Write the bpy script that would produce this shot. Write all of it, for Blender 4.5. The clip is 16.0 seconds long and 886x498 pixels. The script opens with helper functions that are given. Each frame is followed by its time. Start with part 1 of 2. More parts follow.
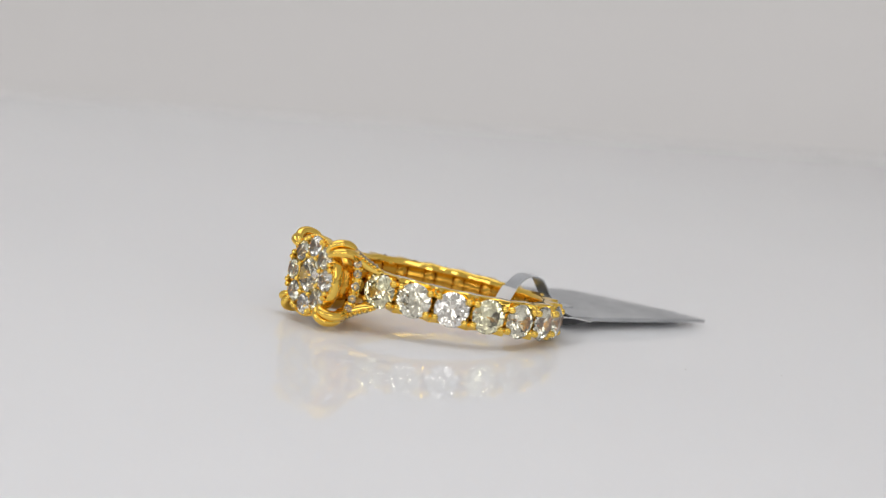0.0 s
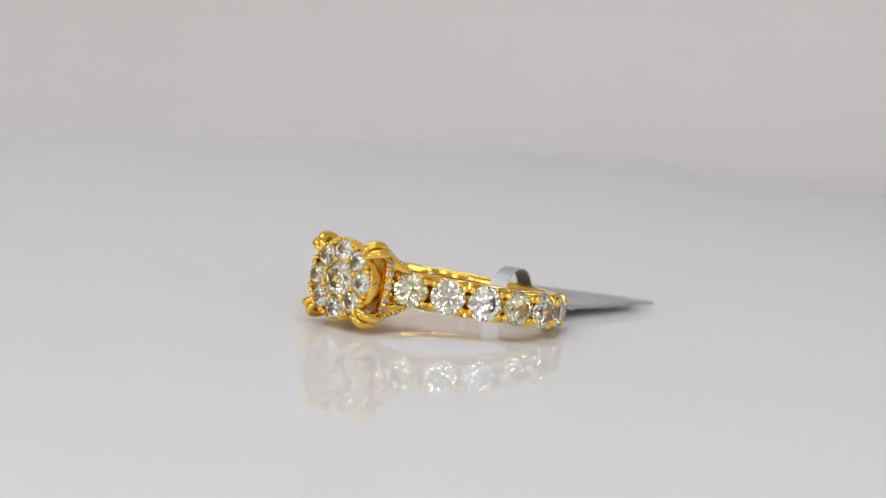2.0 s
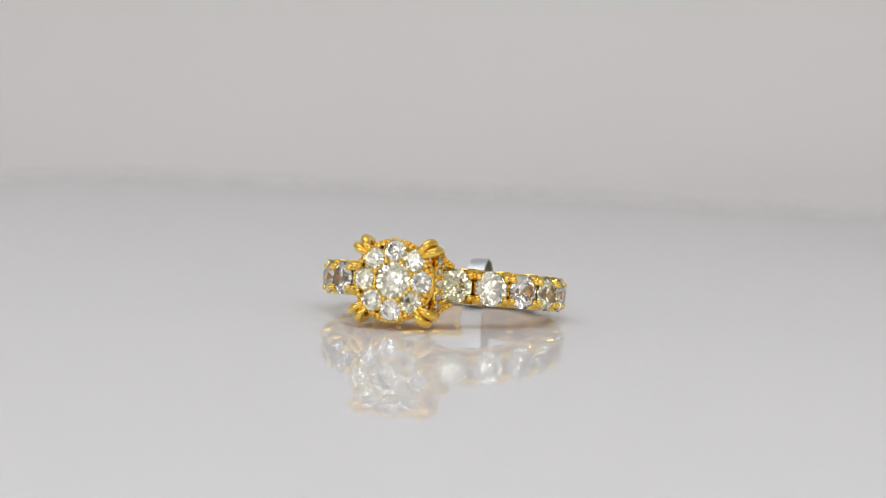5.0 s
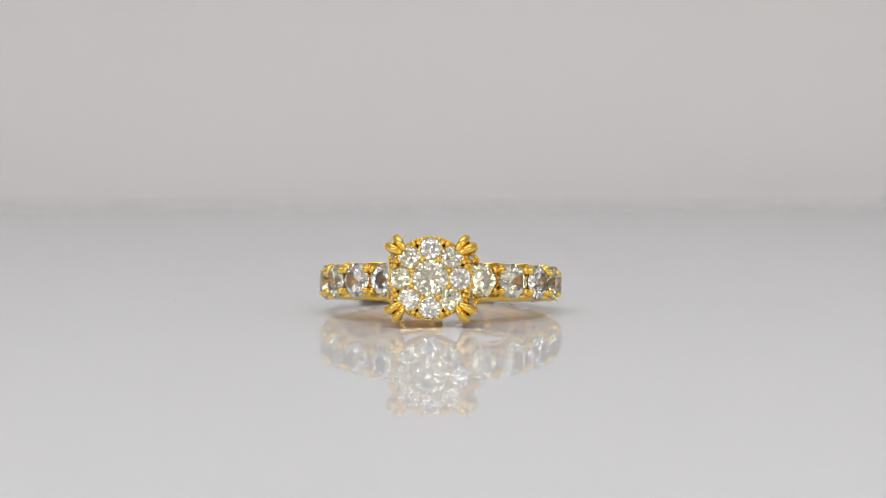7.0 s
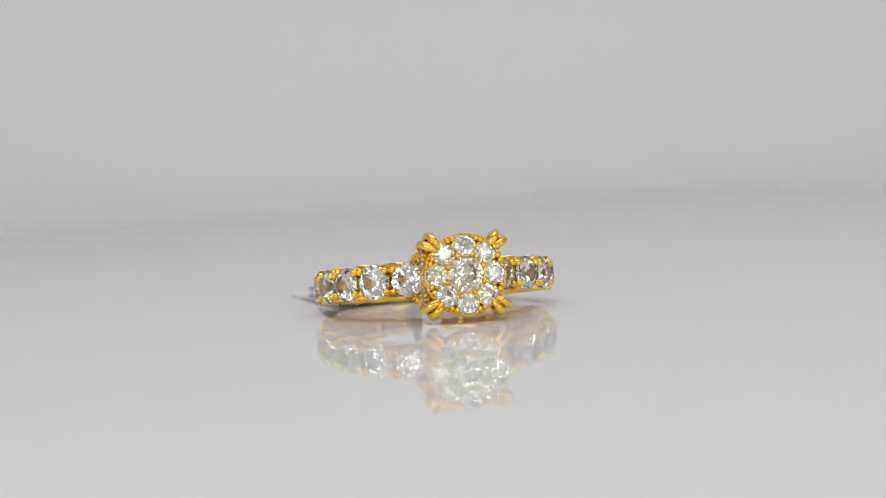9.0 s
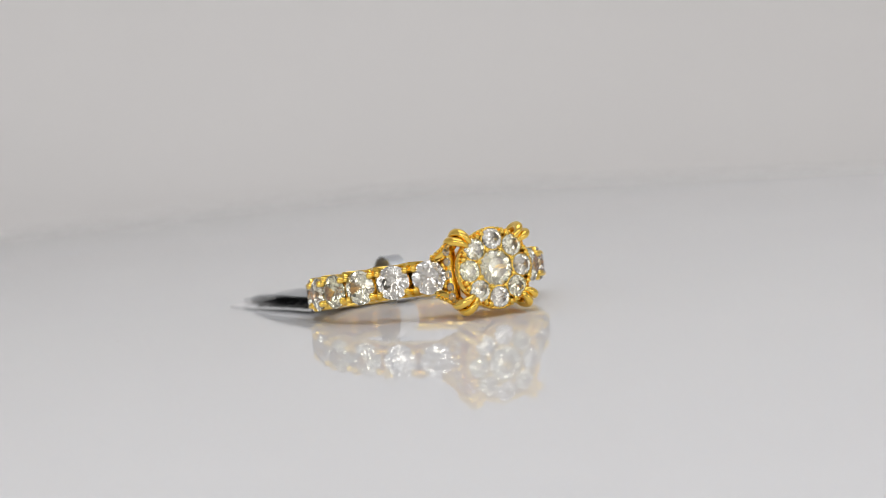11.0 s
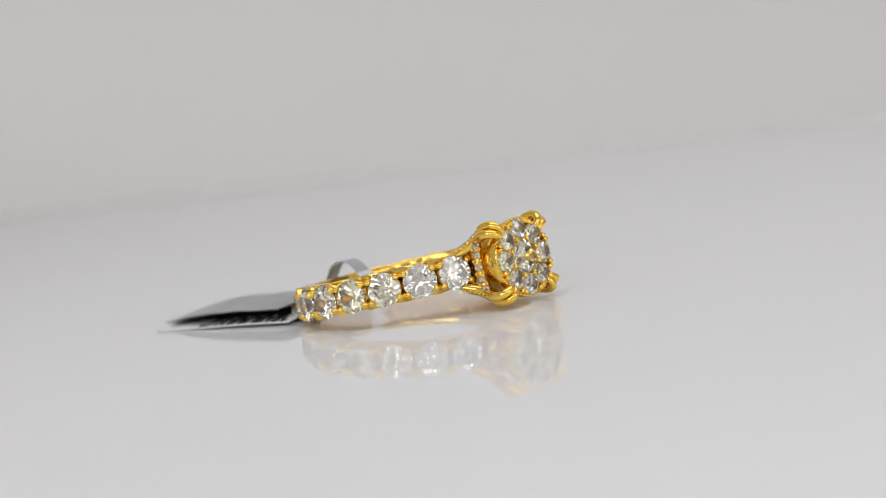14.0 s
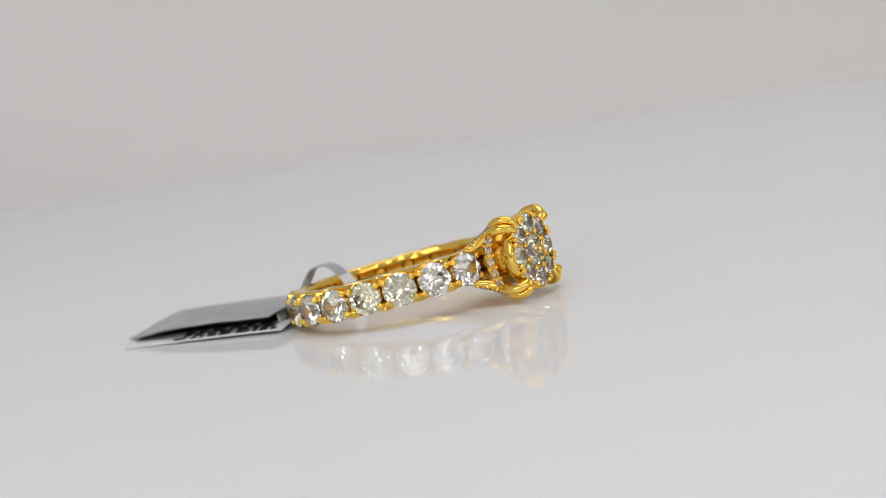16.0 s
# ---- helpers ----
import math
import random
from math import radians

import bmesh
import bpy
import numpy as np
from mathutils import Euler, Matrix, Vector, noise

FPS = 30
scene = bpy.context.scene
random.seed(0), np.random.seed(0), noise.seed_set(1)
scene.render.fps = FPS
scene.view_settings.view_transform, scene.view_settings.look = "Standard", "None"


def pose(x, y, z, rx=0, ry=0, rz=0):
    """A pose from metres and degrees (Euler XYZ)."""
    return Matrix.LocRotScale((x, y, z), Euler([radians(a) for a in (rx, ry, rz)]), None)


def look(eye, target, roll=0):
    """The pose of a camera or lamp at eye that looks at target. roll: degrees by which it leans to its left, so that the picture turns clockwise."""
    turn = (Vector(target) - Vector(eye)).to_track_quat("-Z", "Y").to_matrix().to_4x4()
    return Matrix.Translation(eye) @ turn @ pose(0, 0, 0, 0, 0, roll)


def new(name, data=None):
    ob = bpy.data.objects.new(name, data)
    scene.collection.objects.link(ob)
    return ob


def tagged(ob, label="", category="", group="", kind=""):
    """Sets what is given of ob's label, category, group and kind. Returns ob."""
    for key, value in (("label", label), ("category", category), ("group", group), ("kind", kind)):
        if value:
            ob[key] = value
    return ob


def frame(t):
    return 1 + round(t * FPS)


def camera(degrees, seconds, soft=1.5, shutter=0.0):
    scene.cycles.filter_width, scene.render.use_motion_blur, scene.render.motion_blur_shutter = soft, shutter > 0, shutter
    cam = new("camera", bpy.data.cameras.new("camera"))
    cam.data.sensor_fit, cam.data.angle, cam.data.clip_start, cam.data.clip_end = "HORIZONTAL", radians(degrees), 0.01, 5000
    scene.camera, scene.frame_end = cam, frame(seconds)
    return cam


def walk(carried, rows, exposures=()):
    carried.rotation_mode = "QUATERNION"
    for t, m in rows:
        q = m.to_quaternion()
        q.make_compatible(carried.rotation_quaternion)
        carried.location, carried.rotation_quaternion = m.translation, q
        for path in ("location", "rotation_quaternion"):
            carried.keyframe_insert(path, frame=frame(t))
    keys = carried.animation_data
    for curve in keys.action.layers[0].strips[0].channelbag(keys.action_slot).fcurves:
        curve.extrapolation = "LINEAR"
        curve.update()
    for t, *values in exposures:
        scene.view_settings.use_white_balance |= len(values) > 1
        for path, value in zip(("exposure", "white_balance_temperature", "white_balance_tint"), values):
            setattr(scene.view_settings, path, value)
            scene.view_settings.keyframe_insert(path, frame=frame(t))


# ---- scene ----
MM = 0.001


# ---------------------------------------------------------------- camera
cam = camera(29.51, 16.0, soft=0.6)
EYE = Vector((4.043, -155.479, 45.509)) * MM
AIM = Matrix(((0.999588, 0.028719, 0.0), (-0.007068, 0.245997, -0.969245), (-0.027836, 0.968845, 0.246099)))
CAMERA_POSE = Matrix.Translation(EYE) @ AIM.to_quaternion().to_matrix().to_4x4()
cam.data.dof.use_dof = True
cam.data.dof.focus_distance = 0.1545
cam.data.dof.aperture_fstop = 25.0
walk(cam, [(0.0, CAMERA_POSE), (16.0, CAMERA_POSE)], [(0.0, 0.0), (16.0, 0.0)])

# ---------------------------------------------------------------- light
world = bpy.data.worlds.new("world")
world.use_nodes = True
scene.world = world
world.node_tree.nodes["Background"].inputs[0].default_value = (0.75, 0.8, 0.9, 1)
world.node_tree.nodes["Background"].inputs[1].default_value = 0.02


def area_lamp(name, at, target, sx, sy, power, colour):
    data = bpy.data.lights.new(name, "AREA")
    data.shape, data.size, data.size_y = "RECTANGLE", sx, sy
    data.energy, data.color = power, colour
    ob = new(name, data)
    ob.matrix_world = look(at, target)
    return ob


area_lamp("light_panel", (0.0, 0.05, 0.85), (0, 0.05, 0), 1.1, 0.62, 2.75, (0.94, 0.968, 1.0))
# unseen side fill, added to brighten under the ring; the middle stays dark
area_lamp("front_fill_panel", (-0.72, -0.72, 0.34), (0, 0, 0.0), 0.38, 0.46, 1.25, (0.985, 0.985, 1.0))
area_lamp("front_fill_panel", (0.72, -0.72, 0.34), (0, 0, 0.0), 0.38, 0.46, 1.05, (1.0, 0.97, 0.94))
area_lamp("top_front_panel", (0.0, -0.9, 0.75), (0, 0, 0.0), 0.8, 0.12, 0.4, (1.0, 0.985, 0.96))
# unseen bright patches, added in front to break up the stones' reflections
for sparkle_x, sparkle_z in ((-0.34, 0.2), (0.38, 0.16), (-0.13, 0.47), (0.2, 0.56), (-0.52, 0.58), (0.55, 0.62)):
    area_lamp("sparkle_light", (sparkle_x, -0.97, sparkle_z), (0, 0, 0), 0.13, 0.13, 0.23, (1.0, 0.985, 0.95))
# tiny unseen sources overhead, added only for glints on stones and gold
for glint_x, glint_y in ((-0.27, -0.4), (0.22, -0.42), (-0.12, 0.02), (0.3, 0.08)):
    area_lamp("glint_light", (glint_x, glint_y, 0.8), (0, 0, 0), 0.014, 0.014, 0.17, (1.0, 0.99, 0.96))


# ---------------------------------------------------------------- materials
def material(name):
    mat = bpy.data.materials.new(name)
    mat.use_nodes = True
    nt = mat.node_tree
    return mat, nt, nt.nodes["Principled BSDF"]


def noise_node(nt, scale, detail=3.0):
    co = nt.nodes.new("ShaderNodeTexCoord")
    n = nt.nodes.new("ShaderNodeTexNoise")
    n.inputs["Scale"].default_value = scale
    n.inputs["Detail"].default_value = detail
    nt.links.new(co.outputs["Object"], n.inputs["Vector"])
    return n


def ramp_node(nt, source, stops):
    r = nt.nodes.new("ShaderNodeValToRGB")
    r.color_ramp.elements[0].position, r.color_ramp.elements[0].color = stops[0][0], (*stops[0][1], 1)
    r.color_ramp.elements[1].position, r.color_ramp.elements[1].color = stops[1][0], (*stops[1][1], 1)
    nt.links.new(source, r.inputs[0])
    return r


def bump_node(nt, bsdf, source, strength, distance):
    b = nt.nodes.new("ShaderNodeBump")
    b.inputs["Strength"].default_value = strength
    b.inputs["Distance"].default_value = distance
    nt.links.new(source, b.inputs["Height"])
    nt.links.new(b.outputs[0], bsdf.inputs["Normal"])


def surface(name, low, high, rough, scale, metallic=0.0, relief=0.0, fine=0.0, spread=0.05, ior=1.5):
    mat, nt, bsdf = material(name)
    n = noise_node(nt, scale, 4)
    r = ramp_node(nt, n.outputs[0], ((0.3, low), (0.7, high)))
    nt.links.new(r.outputs[0], bsdf.inputs["Base Color"])
    bsdf.inputs["Metallic"].default_value = metallic
    bsdf.inputs["IOR"].default_value = ior
    n2 = noise_node(nt, scale * 7, 3)
    m = nt.nodes.new("ShaderNodeMapRange")
    m.inputs["To Min"].default_value, m.inputs["To Max"].default_value = max(0.0, rough - spread), rough + spread
    nt.links.new(n2.outputs[0], m.inputs["Value"])
    nt.links.new(m.outputs[0], bsdf.inputs["Roughness"])
    if relief:
        n3 = noise_node(nt, fine or scale * 4, 3)
        bump_node(nt, bsdf, n3.outputs[0], 0.5, relief)
    return mat


GOLD = surface("polished_yellow_gold", (0.93, 0.605, 0.105), (0.96, 0.67, 0.15), 0.08, 500, metallic=1.0, relief=0.00002, fine=700, spread=0.03)
PAPER = surface("white_backdrop_paper", (0.69, 0.674, 0.668), (0.71, 0.694, 0.687), 0.7, 5, relief=0.0002, fine=300)
TABLE = surface("white_table_laminate", (0.70, 0.696, 0.706), (0.735, 0.731, 0.741), 0.4, 8, relief=0.0001, fine=400)
# same gold, satin, with the shade of the ring's recesses put into its colour
GOLD_SHADED = surface("shaded_satin_gold", (0.52, 0.275, 0.035), (0.72, 0.40, 0.06), 0.2, 420, metallic=1.0, relief=0.00006, fine=600, spread=0.1)
# kept pale so the added surfaces out of view throw fill light back
BOUNCE = surface("pale_bounce_paint", (0.74, 0.73, 0.72), (0.78, 0.77, 0.76), 0.8, 6)
SILVER = surface("silver_tag_film", (0.3, 0.31, 0.325), (0.47, 0.48, 0.495), 0.42, 170, metallic=0.3, relief=0.00012, fine=320, spread=0.16)
STRIP = surface("shiny_grey_strip", (0.48, 0.5, 0.53), (0.56, 0.58, 0.6), 0.3, 260, metallic=0.75, relief=0.00008, fine=240, spread=0.08)
WHITE_FILM = surface("white_tag_paper", (0.74, 0.74, 0.75), (0.8, 0.8, 0.8), 0.45, 300, relief=0.00002, fine=900)
BLACK_FILM = surface("black_tag_film", (0.012, 0.012, 0.014), (0.02, 0.02, 0.022), 0.35, 300, relief=0.00002)
INK = surface("black_ink", (0.012, 0.012, 0.014), (0.03, 0.03, 0.03), 0.5, 400)
DUST = surface("grey_dust", (0.3, 0.28, 0.26), (0.42, 0.4, 0.38), 0.9, 2000)
PLASTIC = surface("white_turntable_plastic", (0.7, 0.7, 0.7), (0.76, 0.76, 0.76), 0.4, 30)


def diamond_material():
    mat, nt, bsdf = material("diamond")
    info = nt.nodes.new("ShaderNodeObjectInfo")
    r = ramp_node(nt, info.outputs["Random"], ((0.1, (1.0, 0.975, 0.915)), (1.0, (0.985, 0.945, 0.6))))
    nt.links.new(r.outputs[0], bsdf.inputs["Base Color"])
    bsdf.inputs["Transmission Weight"].default_value = 0.97
    bsdf.inputs["Roughness"].default_value = 0.0
    bsdf.inputs["IOR"].default_value = 2.05
    return mat


def acrylic_material():
    """White body under a clear gloss coat."""
    mat, nt, bsdf = material("white_gloss_acrylic")
    n = noise_node(nt, 14, 4)
    r = ramp_node(nt, n.outputs[0], ((0.3, (0.862, 0.866, 0.896)), (0.7, (0.88, 0.884, 0.912))))
    nt.links.new(r.outputs[0], bsdf.inputs["Base Color"])
    bsdf.inputs["Roughness"].default_value = 0.9
    bsdf.inputs["Specular IOR Level"].default_value = 0.0
    bsdf.inputs["Subsurface Weight"].default_value = 0.7
    bsdf.inputs["Subsurface Radius"].default_value = (1.0, 0.97, 0.95)
    bsdf.inputs["Subsurface Scale"].default_value = 0.004
    gloss = nt.nodes.new("ShaderNodeBsdfGlossy")
    n2 = noise_node(nt, 90, 3)
    m = nt.nodes.new("ShaderNodeMapRange")
    m.inputs["To Min"].default_value, m.inputs["To Max"].default_value = 0.001, 0.006
    nt.links.new(n2.outputs[0], m.inputs["Value"])
    nt.links.new(m.outputs[0], gloss.inputs["Roughness"])
    fres = nt.nodes.new("ShaderNodeFresnel")
    fres.inputs["IOR"].default_value = 1.42
    weak = nt.nodes.new("ShaderNodeMath")
    weak.operation = "MULTIPLY"
    weak.inputs[1].default_value = 0.94
    nt.links.new(fres.outputs[0], weak.inputs[0])
    mix = nt.nodes.new("ShaderNodeMixShader")
    nt.links.new(weak.outputs[0], mix.inputs[0])
    nt.links.new(bsdf.outputs[0], mix.inputs[1])
    nt.links.new(gloss.outputs[0], mix.inputs[2])
    nt.links.new(mix.outputs[0], nt.nodes["Material Output"].inputs["Surface"])
    return mat


def pave_material():
    mat, nt, bsdf = material("small_diamond")
    info = nt.nodes.new("ShaderNodeObjectInfo")
    r = ramp_node(nt, info.outputs["Random"], ((0.1, (0.98, 0.95, 0.88)), (1.0, (0.95, 0.88, 0.68))))
    nt.links.new(r.outputs[0], bsdf.inputs["Base Color"])
    bsdf.inputs["Transmission Weight"].default_value = 0.85
    bsdf.inputs["Roughness"].default_value = 0.0
    bsdf.inputs["IOR"].default_value = 2.2
    return mat


ACRYLIC = acrylic_material()
PAVE = pave_material()
DIAMOND = diamond_material()


# ---------------------------------------------------------------- mesh helpers (all sizes in millimetres)
def mesh_of(name, bm, mat, smooth=False):
    bmesh.ops.recalc_face_normals(bm, faces=bm.faces)
    bmesh.ops.scale(bm, vec=(MM, MM, MM), verts=bm.verts)
    me = bpy.data.meshes.new(name)
    bm.to_mesh(me)
    bm.free()
    me.materials.append(mat)
    if smooth:
        me.polygons.foreach_set("use_smooth", [True] * len(me.polygons))
    return me


def part(name, bm, mat, parent=None, label="", smooth=False):
    ob = new(name, mesh_of(name, bm, mat, smooth))
    ob.parent = parent
    return tagged(ob, label)


def piece(name, me, m, parent, label=""):
    ob = new(name, me)
    ob.parent = parent
    ob.matrix_basis = m
    return tagged(ob, label)


def at_mm(x, y, z, normal=(0, 0, 1), spin=0.0, size=1.0):
    q = Vector(normal).to_track_quat("Z", "Y").to_matrix().to_4x4()
    return Matrix.Translation(Vector((x, y, z)) * MM) @ q @ Matrix.Rotation(spin, 4, "Z") @ Matrix.Scale(size, 4)


def add_box(bm, x0, x1, y0, y1, z0, z1, bevel=0.0):
    got = bmesh.ops.create_cube(bm, size=1.0)["verts"]
    for v in got:
        v.co = Vector(((x0 + x1) / 2 + v.co.x * (x1 - x0), (y0 + y1) / 2 + v.co.y * (y1 - y0), (z0 + z1) / 2 + v.co.z * (z1 - z0)))
    if bevel:
        edges = list({e for v in got for e in v.link_edges})
        bmesh.ops.bevel(bm, geom=edges, offset=bevel, segments=2, affect="EDGES", profile=0.5)


def add_loft(bm, rings, closed=False, caps=True):
    """Skin over rings of points."""
    rows = [[bm.verts.new(p) for p in ring] for ring in rings]
    n = len(rows[0])
    last = len(rows) if closed else len(rows) - 1
    for i in range(last):
        a, b = rows[i], rows[(i + 1) % len(rows)]
        for j in range(n):
            bm.faces.new((a[j], a[(j + 1) % n], b[(j + 1) % n], b[j]))
    if caps and not closed:
        bm.faces.new(rows[0])
        bm.faces.new(rows[-1])


def smooth_path(points, n):
    """A Catmull-Rom curve through points."""
    pts = [Vector(p) for p in points]
    pts = [2 * pts[0] - pts[1], *pts, 2 * pts[-1] - pts[-2]]
    out = []
    for k in range(n + 1):
        u = k / n * (len(pts) - 3)
        i = min(int(u), len(pts) - 4)
        s = u - i
        a, b, c, d = pts[i:i + 4]
        out.append(0.5 * ((2 * b) + (c - a) * s + (2 * a - 5 * b + 4 * c - d) * s * s + (3 * b - a - 3 * c + d) * s ** 3))
    return out


def add_tube(bm, path, radii, side, flat=1.0, n=10):
    """A tube along path; side fixes the cross-section's first axis, flat its other radius."""
    rings = []
    for i, p in enumerate(path):
        d = (path[min(i + 1, len(path) - 1)] - path[max(i - 1, 0)]).normalized()
        u = Vector(side) - d * d.dot(Vector(side))
        u.normalize()
        w = d.cross(u)
        f = i / (len(path) - 1) * (len(radii) - 1)
        k = min(int(f), len(radii) - 2)
        r = radii[k] + (radii[k + 1] - radii[k]) * (f - k)
        rings.append([p + u * (r * math.cos(2 * math.pi * j / n)) + w * (r * flat * math.sin(2 * math.pi * j / n)) for j in range(n)])
    first, end = path[0], path[-1]
    rings.insert(0, [first + (v - first) * 0.55 + (path[0] - path[1]).normalized() * radii[0] * 0.6 for v in rings[0]])
    rings.append([end + (v - end) * 0.55 + (path[-1] - path[-2]).normalized() * radii[-1] * 0.5 for v in rings[-1]])
    add_loft(bm, rings)


def add_turned(bm, profile, n=48):
    """A closed profile of (radius, y) turned about the y axis."""
    rings = []
    for k in range(n):
        a = 2 * math.pi * k / n
        rings.append([Vector((r * math.cos(a), y, r * math.sin(a))) for r, y in profile])
    add_loft(bm, rings, closed=True)


def round_cut_mesh(name, d, mat, deep=1.0):
    """A brilliant-cut stone: table at +z, culet at -z, girdle at z = 0."""
    bm = bmesh.new()
    r = d / 2

    def ring(n, rr, z, off=0.0):
        return [bm.verts.new((rr * r * math.cos(2 * math.pi * (k + off) / n), rr * r * math.sin(2 * math.pi * (k + off) / n), z * r)) for k in range(n)]
    table, star = ring(8, 0.56, 0.30), ring(8, 0.79, 0.19, 0.5)
    g1, g0 = ring(16, 1.0, 0.03), ring(16, 1.0, -0.03)
    low = ring(8, 0.24, -0.68 * deep, 0.5)
    culet = bm.verts.new((0, 0, -0.86 * deep * r))
    bm.faces.new(table)
    for k in range(8):
        k1 = (k + 1) % 8
        bm.faces.new((table[k], star[k], table[k1]))
        a, b, c = g1[2 * k], g1[2 * k + 1], g1[(2 * k + 2) % 16]
        bm.faces.new((star[k], a, b))
        bm.faces.new((star[k], b, c))
        bm.faces.new((table[k1], star[k], c, star[k1]))
        a, b, c = g0[2 * k], g0[2 * k + 1], g0[(2 * k + 2) % 16]
        bm.faces.new((low[k], b, a))
        bm.faces.new((low[k], c, b))
        bm.faces.new((low[k], low[k1], c))
        bm.faces.new((low[k], culet, low[k1]))
    for k in range(16):
        bm.faces.new((g0[k], g0[(k + 1) % 16], g1[(k + 1) % 16], g1[k]))
    return mesh_of(name, bm, mat)


def collar_mesh(name, profile, mat, n=20):
    """A seat under a stone: a closed profile of (radius, z) turned about z."""
    bm = bmesh.new()
    rings = [[Vector((r * math.cos(2 * math.pi * k / n), r * math.sin(2 * math.pi * k / n), z)) for r, z in profile] for k in range(n)]
    add_loft(bm, rings, closed=True)
    return mesh_of(name, bm, mat, True)


def bead_mesh(name, r, length, mat):
    bm = bmesh.new()
    bmesh.ops.create_uvsphere(bm, u_segments=10, v_segments=7, radius=r)
    for v in bm.verts:
        if v.co.z < 0:
            v.co.z *= length
    return mesh_of(name, bm, mat, True)


# ---------------------------------------------------------------- the setting
TABLE_Z = -71.0


def build_setting():
    bm = bmesh.new()
    add_box(bm, -900, 900, -1000, 478, TABLE_Z - 12, TABLE_Z, bevel=1.0)
    tagged(part("table_top", bm, TABLE), "white table top under the paper sweep", "table", kind="structure")
    # the paper lies on the table, bends up behind it and hangs down the wall
    bm = bmesh.new()
    bend, back = 110.0, 480.0
    line = [(-990, TABLE_Z + 1)] + [(y, TABLE_Z + 1) for y in (-500, 0, 200)]
    line += [(back - bend + bend * math.sin(a), TABLE_Z + 1 + bend - bend * math.cos(a)) for a in (math.pi / 2 * k / 24 for k in range(25))]
    line += [(back, z) for z in (150, 400, 868)]
    rings = []
    for i, (y, z) in enumerate(line):
        (ya, za), (yb, zb) = line[max(0, i - 1)], line[min(len(line) - 1, i + 1)]
        d = Vector((0, yb - ya, zb - za)).normalized()
        out = Vector((0, d.z, -d.y)) * 0.6
        p = Vector((0, y, z))
        rings.append([p + Vector((-898, 0, 0)), p + Vector((898, 0, 0)), p + Vector((898, 0, 0)) + out, p + Vector((-898, 0, 0)) + out])
    add_loft(bm, rings)
    sweep = part("backdrop", bm, PAPER, smooth=True)
    sweep.data.set_sharp_from_angle(angle=radians(30))
    tagged(sweep, "plain white paper sweep bending up behind the table", "backdrop", kind="structure")
    # unseen enclosure, added round the set to bounce light onto ring and sheet
    for name, box, mat in (
            ("bounce_west", (-912, -902, -1100, 600, -90, 870), PAPER), ("bounce_east", (902, 912, -1100, 600, -90, 870), PAPER),
            ("bounce_south", (-912, 912, -1112, -1102, -90, 870), BOUNCE), ("bounce_ceiling", (-912, 912, -1112, 600, 872, 880), PAPER),
            ("floor", (-912, 912, -1100, 590, -100, -84), BOUNCE)):
        bm = bmesh.new()
        add_box(bm, *box)
        tagged(part(name, bm, mat), "plain unseen surface added to close the scene and bounce light", "wall", kind="structure")
    bm = bmesh.new()
    prof = [(0.01, TABLE_Z + 1.2), (58, TABLE_Z + 1.2), (60, TABLE_Z + 3), (60, -22), (58, -20), (0.01, -20)]
    rings = [[Vector((r * math.cos(2 * math.pi * k / 48), r * math.sin(2 * math.pi * k / 48), z)) for r, z in prof] for k in range(48)]
    add_loft(bm, rings, closed=True)
    tagged(part("turntable_base", bm, PLASTIC), "white plastic turntable base under the acrylic sheet", "turntable")


build_setting()


def build_sheet():
    bm = bmesh.new()
    add_box(bm, -190, 186, -138, 345, -3.5, 0.0, bevel=0.5)
    return tagged(part("acrylic_sheet", bm, ACRYLIC), "white glossy acrylic sheet turning under the ring", "sheet")


# ---------------------------------------------------------------- the ring (its axis is z, its head points to -y)
RIGHT, LEFT = (22.0, 17.7), (23.0, 17.444)      # the first stone's angle and the step, on either side of the head
STONES = [22.0 + 17.7 * k for k in range(9)] + [-23.0 - 17.444 * k for k in range(9)] + [180.5]
GAPS = [22.0 + 17.7 * (k + 0.5) for k in range(9)] + [-23.0 - 17.444 * (k + 0.5) for k in range(9)]


def polar(r, degrees, z):
    a = radians(degrees)
    return Vector((r * math.sin(a), -r * math.cos(a), z))


def stone_phase(degrees):
    """0 and 1 at the ribs, 0.5 at the middle of a stone; None under the head."""
    d = (degrees + 180) % 360 - 180
    first, step = RIGHT if d >= 0 else LEFT
    u = (abs(d) - first) / step + 0.5
    return None if u < 0 else u % 1.0


def wall_reach(degrees):
    """How far out the side wall goes: full between stones, an arch under each stone."""
    u = stone_phase(degrees)
    if u is None:
        return 10.4
    s = min(1.0, abs(u - 0.5) * 2 / 0.93)
    return 10.32 + 1.05 * (1 - math.sqrt(1 - s * s))


def rim_dip(degrees):
    """The rim sinks a little beside each stone and rises at the ribs."""
    u = stone_phase(degrees)
    return 0.0 if u is None else 0.07 * math.sin(math.pi * u) ** 2


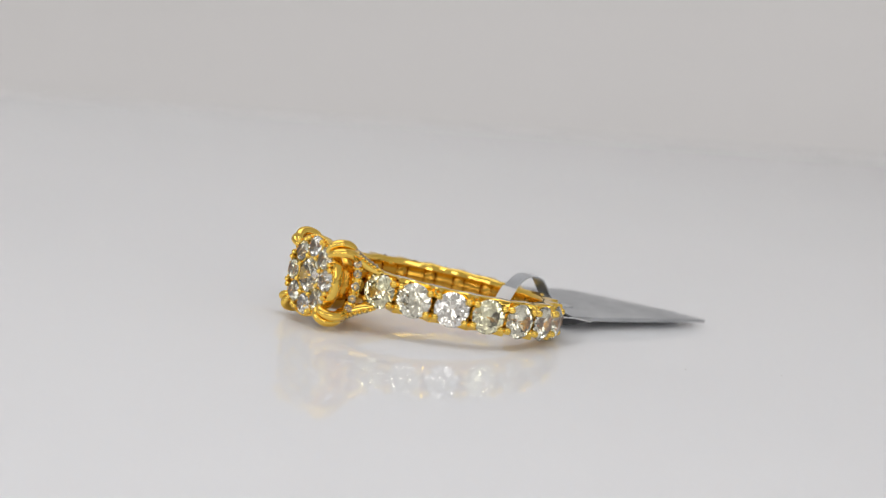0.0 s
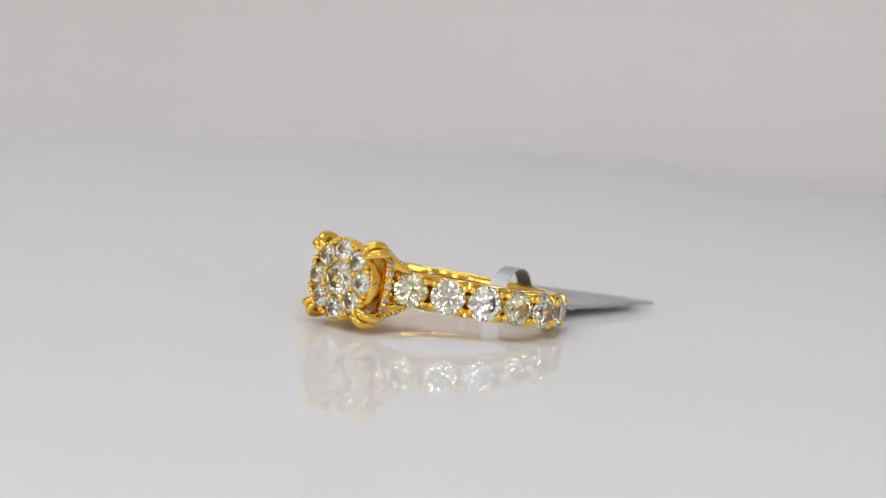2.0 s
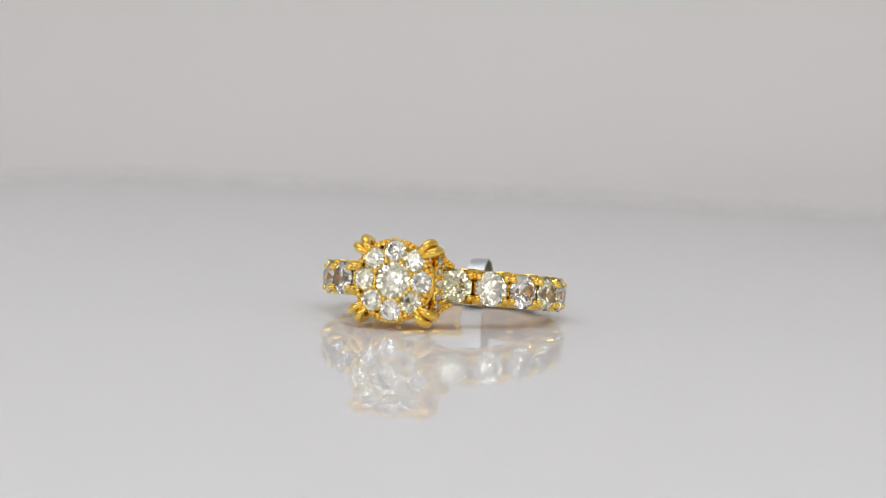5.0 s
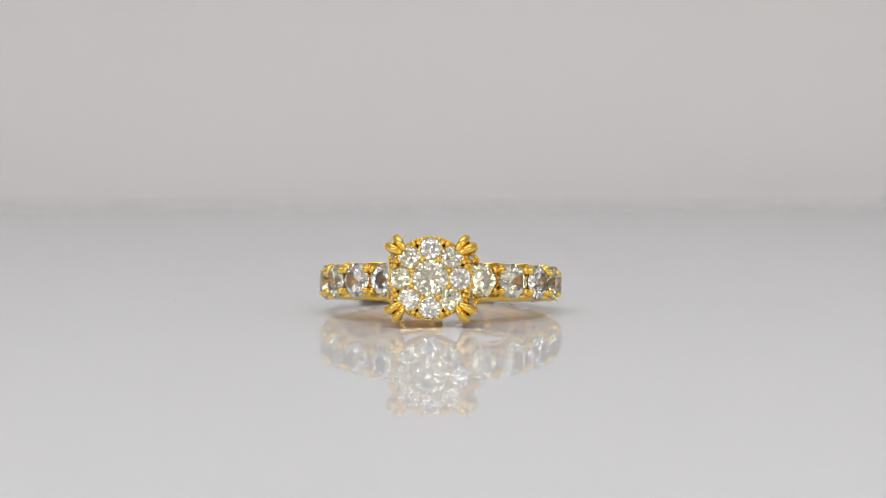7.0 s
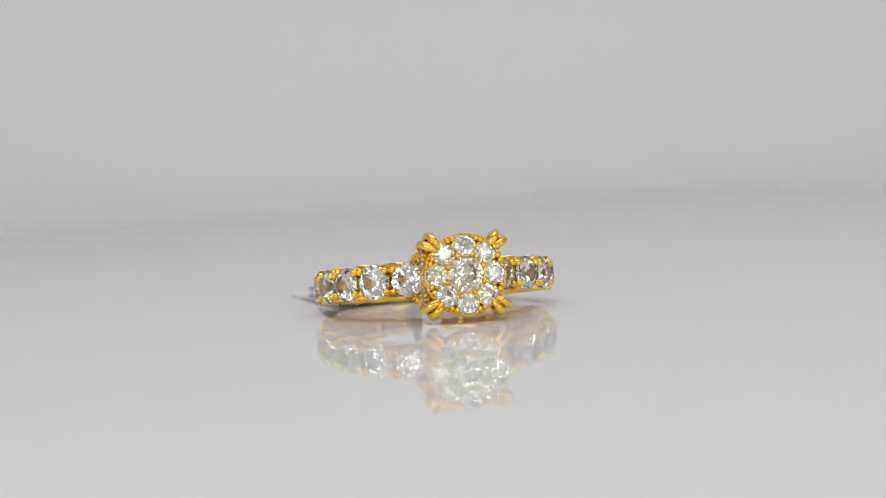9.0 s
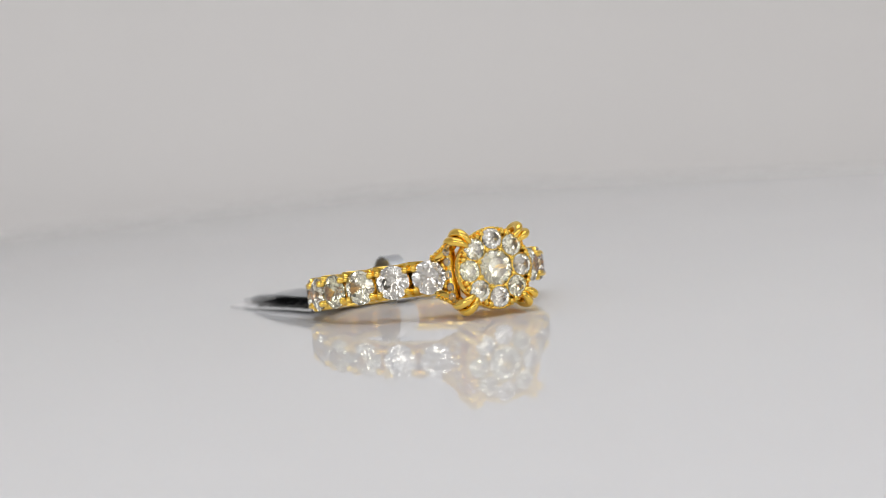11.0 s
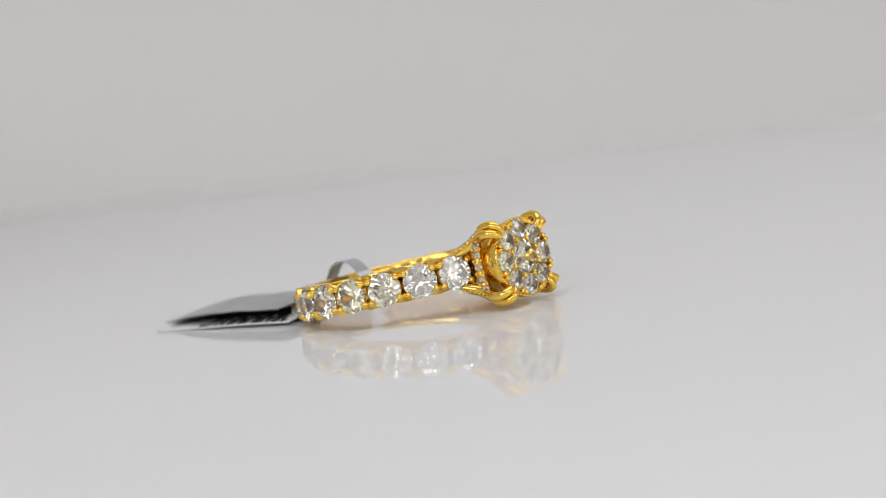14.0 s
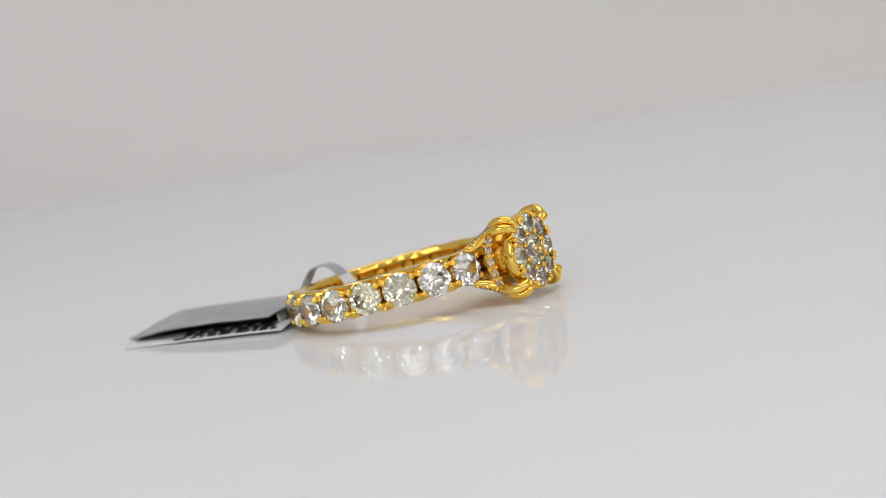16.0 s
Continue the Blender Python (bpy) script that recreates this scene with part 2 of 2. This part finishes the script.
def build_shank(ring):
    bm = bmesh.new()
    # two rails round the finger, joined by ribs between the stones
    for s, edge in ((1, 1.7), (-1, 1.58)):
        add_loft(bm, [[polar(9.4, k, s * 0.95), polar(9.4, k, s * (edge - 0.2 - rim_dip(k) * 0.9)), polar(9.48, k, s * (edge - 0.05 - rim_dip(k))), polar(9.6, k, s * (edge - rim_dip(k))),
                       polar(wall_reach(k) - 0.12, k, s * (edge - 0.03 - rim_dip(k))), polar(wall_reach(k), k, s * (edge - 0.14 - rim_dip(k))), polar(wall_reach(k), k, s * 0.95), polar(9.85, k, s * 0.95)]
                      for k in range(360)], closed=True)
    for g in GAPS:
        # a narrow bar out to the prongs
        add_loft(bm, [[polar(9.85, g - 1.5, z), polar(9.85, g + 1.5, z), polar(10.9, g + 1.3, z), polar(11.05, g, z), polar(10.9, g - 1.3, z)] for z in (-0.96, 0.96)])
    # the closed stretch under the head
    add_loft(bm, [[polar(9.52, k, -0.8), polar(9.52, k, 0.8), polar(9.74, k, 0.8), polar(9.74, k, -0.8)] for k in range(-16, 17, 2)])
    ob = part("shank", bm, GOLD, ring, "polished yellow gold band with scalloped sides", smooth=True)
    ob.data.set_sharp_from_angle(angle=radians(40))
    # recessed lining behind the stones, with a bowed pillar between each two
    bm = bmesh.new()
    add_loft(bm, [[polar(9.72, k, -1.2), polar(9.72, k, 1.2), polar(9.86, k, 1.2), polar(9.86, k, -1.2)] for k in range(0, 360, 3)], closed=True)
    for g in GAPS:
        bow = [(da, 9.45 + 0.3 * (da / 4.2) ** 2) for da in (-4.2, -2.8, -1.4, 0.0, 1.4, 2.8, 4.2)]
        add_loft(bm, [[polar(r, g + da, z) for da, r in bow] + [polar(9.95, g + da, z) for da in (4.2, -4.2)] for z in (-1.02, 1.02)])
    part("lining", bm, GOLD_SHADED, ring, "satin gold lining with pillars inside the band, coloured darker for shade", smooth=True)


def build_ring():
    ring = new("diamond_ring")
    tagged(ring, "yellow gold ring with round diamonds lying on its side", "ring")
    build_shank(ring)
    stone = round_cut_mesh("diamond", 3.2, DIAMOND)
    collar = collar_mesh("seat_collar", [(1.4, -0.26), (1.52, -0.3), (1.5, -0.42), (0.98, -0.9), (0.85, -0.88)], GOLD)
    for i, a in enumerate(STONES):
        out = polar(1, a, 0)
        piece("diamond", stone, at_mm(*polar(11.2, a, 0), out, spin=0.37 * i), ring)
        piece("seat_collar", collar, at_mm(*polar(11.2, a, 0), out), ring)
    prong = bead_mesh("prong", 0.33, 2.2, GOLD)
    for g in GAPS:
        for s in (1, -1):
            for z in (0.96, -0.96):
                a = g + s * 1.95
                lean = polar(1, a + s * 38, 0.1 * z)
                piece("prong", prong, at_mm(*polar(11.42, a, z), lean), ring)
    for s in (1, -1):
        for z in (0.96, -0.96):
            piece("prong", prong, at_mm(*polar(11.35, s * 15.6, z), polar(1, s * 28, 0)), ring)
    build_head(ring)
    return ring


def build_head(ring):
    # the cup that carries the cluster
    bm = bmesh.new()
    add_turned(bm, [(0.02, -13.5), (2.3, -13.5), (3.0, -13.9), (3.3, -14.5), (3.42, -15.1), (3.6, -15.16), (3.7, -15.0), (3.7, -14.6), (3.58, -14.15), (3.2, -13.75), (2.75, -13.55), (2.5, -13.3), (0.02, -13.2)])
    cup = part("cup", bm, GOLD, ring, "smooth gold cup under the cluster", smooth=True)
    cup.data.set_sharp_from_angle(angle=radians(50))
    # stem between the cup and the band
    bm = bmesh.new()
    add_turned(bm, [(0.02, -13.45), (2.62, -13.45), (2.72, -12.7), (2.75, -12.0), (2.6, -10.9), (2.3, -9.7), (0.02, -9.7)], 40)
    # the dark gold colour stands in for shade under the cup
    part("stem", bm, GOLD_SHADED, ring, "gold gallery under the cup, coloured darker for shade", smooth=True)
    # the cluster of stones
    front = (0, -1, 0)
    piece("centre_diamond", round_cut_mesh("centre_diamond", 3.3, DIAMOND), at_mm(0, -15.2, 0, front, 0.2), ring, "large round centre diamond")
    small = round_cut_mesh("cluster_diamond", 1.95, DIAMOND)
    seat = collar_mesh("seat_collar", [(1.0, 0.0), (1.1, -0.04), (1.08, -0.2), (0.66, -0.6), (0.52, -0.58), (0.98, -0.06)], GOLD)
    for k in range(8):
        a = 2 * math.pi * k / 8
        piece("cluster_diamond", small, at_mm(2.66 * math.cos(a), -15.28, 2.66 * math.sin(a), (0.12 * math.cos(a), -1, 0.12 * math.sin(a)), 0.5 * k), ring)
        piece("seat_collar", seat, at_mm(2.66 * math.cos(a), -15.28, 2.66 * math.sin(a), (0.12 * math.cos(a), -1, 0.12 * math.sin(a))), ring)
    grain = bead_mesh("grain", 0.25, 2.0, GOLD)
    for k in range(8):
        a = 2 * math.pi * (k + 0.5) / 8
        for r, turn in ((1.78, 0), (3.33, -0.07), (3.33, 0.07)):
            piece("grain", grain, at_mm(r * math.cos(a + turn), -15.42, r * math.sin(a + turn), front), ring)
    bm = bmesh.new()
    for k in range(56):
        a = 2 * math.pi * k / 56
        ball = bmesh.ops.create_icosphere(bm, subdivisions=1, radius=0.17)["verts"]
        for v in ball:
            v.co += Vector((3.6 * math.cos(a), -15.12, 3.6 * math.sin(a)))
    part("milgrain_edge", bm, GOLD, ring, "beaded gold edge round the cluster", smooth=True)
    # claws, arms and the strips between them
    pave = round_cut_mesh("pave_diamond", 0.76, PAVE, 0.35)
    dot = bead_mesh("pave_bead", 0.155, 1.6, GOLD)
    for sx in (1, -1):
        for sz in (1, -1):
            across = Vector((sx, 0, -sz)).normalized()
            for side in (-1, 1):
                pts = [(2.5, -15.35, 2.42), (2.95, -15.42, 2.82), (3.28, -15.05, 3.1), (3.4, -14.35, 3.18), (3.28, -13.55, 3.02), (3.05, -12.85, 2.62)]
                spread = [0.22, 0.36, 0.46, 0.48, 0.43, 0.28]
                path = smooth_path([Vector((sx * x, y, sz * z)) + across * side * w for (x, y, z), w in zip(pts, spread)], 18)
                bm = bmesh.new()
                add_tube(bm, path, [0.28, 0.36, 0.4, 0.44, 0.46, 0.4], across, 1.05, 14)
                part("claw", bm, GOLD, ring, smooth=True)
            # arm from the claws down to the band
            arm_path = smooth_path([(sx * 3.05, -13.3, sz * 2.75), (sx * 3.0, -12.6, sz * 2.45), (sx * 3.1, -11.9, sz * 2.12), (sx * 3.38, -11.1, sz * 1.8), (sx * 3.75, -10.2, sz * 1.5)], 16)
            bm = bmesh.new()
            add_tube(bm, arm_path, [0.56, 0.58, 0.54, 0.47, 0.38], (1, 0, 0), 0.95, 12)
            part("arm", bm, GOLD, ring, smooth=True)
            for k in range(7):
                p = arm_path[1 + 2 * k]
                nrm = Vector((sx * 0.45, -0.35, sz * 0.85)).normalized()
                piece("pave_diamond", pave, at_mm(*(p + nrm * (0.6 - 0.022 * k)), nrm, k, 1.0 - 0.04 * k), ring)
                for t in (-1, 1):
                    q = arm_path[2 + 2 * k] + nrm * (0.57 - 0.022 * k) + Vector((sx * 0.6, 0.1, -sz * 0.3)) * 0.5 * t
                    piece("pave_bead", dot, at_mm(*q, nrm), ring)
        strip_path = smooth_path([(sx * 3.1, -12.7, 2.45), (sx * 2.98, -12.35, 1.4), (sx * 2.95, -12.2, 0), (sx * 2.98, -12.35, -1.4), (sx * 3.1, -12.7, -2.45)], 20)
        bm = bmesh.new()
        add_tube(bm, strip_path, [0.5, 0.5, 0.5], (1, 0, 0), 0.95, 12)
        part("gallery_strip", bm, GOLD, ring, smooth=True)
        for k in range(5):
            p = strip_path[2 + 4 * k]
            nrm = Vector((sx * 0.86, -0.5, 0)).normalized()
            piece("pave_diamond", pave, at_mm(*(p + nrm * 0.55), nrm, k), ring)
            for t in (-1, 1):
                q = strip_path[min(20, 4 + 4 * k)] + nrm * 0.53 + Vector((sx * 0.5, 0.86, 0)) * 0.36 * t
                piece("pave_bead", dot, at_mm(*q, nrm), ring)


# ---------------------------------------------------------------- the tag
def add_leaf(bm, corners, thick, nx=12, ny=8, curl=0.0, bow=0.0, lift=0.0, crinkle=0.0):
    """A thin sheet between four corners (a, b, c, d in turn), bowed a little."""
    a, b, c, d = [Vector(p) for p in corners]
    top = [[None] * (ny + 1) for _ in range(nx + 1)]
    low = [[None] * (ny + 1) for _ in range(nx + 1)]
    for i in range(nx + 1):
        for j in range(ny + 1):
            u, v = i / nx, j / ny
            p = a.lerp(b, u).lerp(d.lerp(c, u), v)
            p.z += curl * math.sin(math.pi * u) + 0.05 * math.sin(5 * u + 3 * v) + bow * (1 - 0.8 * u) * math.sin(math.pi * v ** 1.4)
            p.z += lift * (1 - v) * math.sin(math.pi * u ** 1.6) + crinkle * math.sin(23 * u + 9 * v) * math.sin(17 * v + 5 * u)
            top[i][j], low[i][j] = bm.verts.new(p + Vector((0, 0, thick))), bm.verts.new(p)
    for i in range(nx):
        for j in range(ny):
            bm.faces.new((top[i][j], top[i + 1][j], top[i + 1][j + 1], top[i][j + 1]))
            bm.faces.new((low[i][j], low[i][j + 1], low[i + 1][j + 1], low[i + 1][j]))
    rim = [(i, 0) for i in range(nx)] + [(nx, j) for j in range(ny)] + [(i, ny) for i in range(nx, 0, -1)] + [(0, j) for j in range(ny, 0, -1)]
    for k in range(len(rim)):
        (i, j), (m, n) = rim[k], rim[(k + 1) % len(rim)]
        bm.faces.new((top[i][j], low[i][j], low[m][n], top[m][n]))


def leaf_point(corners, u, v, up=0.0):
    a, b, c, d = [Vector(p) for p in corners]
    return a.lerp(b, u).lerp(d.lerp(c, u), v) + Vector((0, 0, up + 0.05 * math.sin(5 * u + 3 * v)))


def build_tag():
    tag = new("price_tag")
    tagged(tag, "folded silver and black price tag looped round the ring's band", "tag")
    upper = [(-4.2, 12.6, 1.6), (-3.6, 31.0, 0.5), (9.0, 33.7, 0.6), (8.9, 14.2, 1.3)]
    lower = [(-4.7, 11.0, 0.3), (-5.9, 29.8, 0.06), (8.9, 33.5, 0.42), (8.7, 14.1, 1.02)]
    bm = bmesh.new()
    add_leaf(bm, upper, 0.12, 26, 16, curl=0.1, bow=0.25, lift=0.25, crinkle=0.035)
    part("upper_leaf", bm, SILVER, tag, "matt silver outer leaf of the tag", smooth=False)
    bm = bmesh.new()
    add_leaf(bm, [leaf_point(upper, u, v, -0.14) - Vector((0, 0, 0.05 * math.sin(5 * u + 3 * v))) for u, v in ((0.005, 0.01), (0.99, 0.01), (0.98, 0.96), (0.01, 0.96))], 0.06, 26, 16, curl=0.1, bow=0.25, lift=0.25, crinkle=0.03)
    part("leaf_lining", bm, BLACK_FILM, tag, "black inner film of the tag")
    bm = bmesh.new()
    add_leaf(bm, lower, 0.1)
    under = part("lower_leaf", bm, WHITE_FILM, tag, "white printed lower leaf of the tag")
    bm = bmesh.new()
    add_leaf(bm, [leaf_point(lower, u, v, 0.11) - Vector((0, 0, 0.05 * math.sin(5 * u + 3 * v))) for u, v in ((0.01, 0.27), (0.97, 0.27), (0.97, 0.95), (0.01, 0.95))], 0.05)
    part("leaf_lining", bm, BLACK_FILM, under, "black inner film of the tag")
    rng = random.Random(4)
    for row in range(3):
        u = 0.05 + 0.03 * row
        while u < 0.66:
            w = rng.uniform(0.02, 0.09)
            v = 0.03 + 0.08 * row
            bm = bmesh.new()
            add_leaf(bm, [leaf_point(lower, u + du, v + dv, 0.125) for du, dv in ((0, 0), (w, 0), (w, 0.055), (0, 0.055))], 0.012, 1, 1)
            part("print_bar", bm, INK, under)
            u += w + rng.uniform(0.015, 0.035)
    # the neck of the tag, folded down between the leaves beside the band
    bm = bmesh.new()
    rings = []
    for k in range(9):
        v = 0.2 + 0.75 * k / 8
        top, low = leaf_point(upper, 0.03, v, -0.05), leaf_point(lower, 0.07, v, 0.1)
        rings.append([top, top + Vector((0, 0.1, 0)), low + Vector((0, 0.1, 0)), low])
    add_loft(bm, rings)
    part("neck", bm, WHITE_FILM, tag, "white folded neck of the tag")
    # the fold that joins the leaves
    bm = bmesh.new()
    rings = []
    for k in range(13):
        u = k / 12
        p = (leaf_point(upper, u, 1.0, 0.06) + leaf_point(lower, u, 1.0, 0.05)) / 2
        h = max(0.1, (leaf_point(upper, u, 1.0).z - leaf_point(lower, u, 1.0).z) / 2 + 0.06)
        rings.append([p + Vector((0.1 * math.sin(2 * math.pi * q / 8), 0, h * math.cos(2 * math.pi * q / 8))) for q in range(8)])
    add_loft(bm, rings)
    part("fold", bm, SILVER, tag, smooth=True)
    # the torn, curled edge of the fold beside the band
    bm = bmesh.new()
    lip = smooth_path([(9.1, 12.6, 1.45), (9.3, 13.6, 1.42), (9.38, 14.8, 1.25), (9.25, 16.2, 0.98), (9.1, 16.6, 0.9)], 16)
    add_loft(bm, [[p, p + Vector((0.03, 0, 0)), Vector((9.13, p.y, 0.62 + 0.07 * (p.y - 12.6))), Vector((9.1, p.y, 0.62 + 0.07 * (p.y - 12.6)))] for p in lip])
    curled = part("curled_edge", bm, BLACK_FILM, tag, "black torn film curling at the fold")
    bm = bmesh.new()
    add_tube(bm, lip, [0.05, 0.06, 0.04], (1, 0, 0), 1.0, 8)
    part("lip", bm, WHITE_FILM, curled, "white rolled rim")
    # the strip round the band
    pts = [(0, 17.0, 1.6), (0, 14.8, 1.8), (0, 13.6, 2.8), (0, 12.4, 4.3), (0, 11.0, 4.75), (0, 9.7, 4.35), (0, 8.5, 3.0), (0, 8.0, 1.7), (0, 8.2, 0.5), (0, 9.2, 0.12), (0, 11.0, 0.1), (0, 13.0, 0.18)]
    path = [p + Vector((0.27, 0.2, 0)) for p in smooth_path(pts, 60)]
    bm = bmesh.new()
    rings = []
    for i, p in enumerate(path):
        d = (path[min(i + 1, 60)] - path[max(i - 1, 0)]).normalized()
        w = Vector((0, -d.z, d.y)) * 0.06
        rings.append([p + Vector((3.75, 0, 0)) + w, p + Vector((5.45, 0, 0)) + w, p + Vector((5.45, 0, 0)) - w, p + Vector((3.75, 0, 0)) - w])
    add_loft(bm, rings)
    strip = part("loop_strip", bm, STRIP, tag, "grey film strip looped over the band", smooth=False)
    bm = bmesh.new()
    rings = []
    for p in smooth_path([(0, 8.75, 3.55), (0, 8.15, 2.6), (0, 7.75, 1.5), (0, 7.9, 0.5), (0, 8.6, 0.25)], 20):
        rings.append([p + Vector((x, y, 0)) for x, y in ((3.87, 0.2), (5.87, 0.2), (5.87, 0.29), (3.87, 0.29))])
    add_loft(bm, rings)
    part("strip_end", bm, WHITE_FILM, strip, "white glued end of the strip")
    return tag


def build_speck(length, width):
    bm = bmesh.new()
    bmesh.ops.create_icosphere(bm, subdivisions=1, radius=1.0)
    for v in bm.verts:
        v.co = Vector((v.co.x * length, v.co.y * width + 0.3 * width * math.sin(3 * v.co.x), v.co.z * width * 0.5 + width * 0.5))
    return tagged(part("dust_speck", bm, DUST), "tiny dark dust speck on the white sheet", "dust", group="specks on the sheet")


# ---------------------------------------------------------------- what turns
TILT = Matrix.Rotation(radians(-10.938), 4, "X") @ Matrix.Rotation(radians(1.487), 4, "Y")


def turn_at(t):
    """The turntable's angle in degrees."""
    u = (t - 8.0) / 8.0
    return ((((0.7375 * u - 1.7228) * u - 4.0514) * u + 0.0291) * u + 59.8695) * u + 7.4758


def turning_rows(base):
    return [(t, Matrix.Rotation(radians(turn_at(t)), 4, "Z") @ TILT @ base) for t in range(17)]


sheet = build_sheet()
diamond_ring = build_ring()
price_tag = build_tag()
specks = [(build_speck(0.28, 0.035), -24.0, 13.5, 20), (build_speck(0.16, 0.035), 24.0, 14.2, 0), (build_speck(0.1, 0.06), 27.6, 23.5, 70)]
RING_BASE = pose(3.644 * MM, 1.506 * MM, 2.50 * MM, 0, 0, -3.4) @ pose(0, 0, 0, -6.25, 0.25, 0)
REST = pose(0, 0, -0.18 * MM)


def motions():
    walk(sheet, turning_rows(REST))
    walk(diamond_ring, turning_rows(RING_BASE))
    walk(price_tag, turning_rows(REST))
    for ob, x, y, spin in specks:
        walk(ob, turning_rows(REST @ pose(x * MM, y * MM, 0, 0, 0, spin)))


motions()
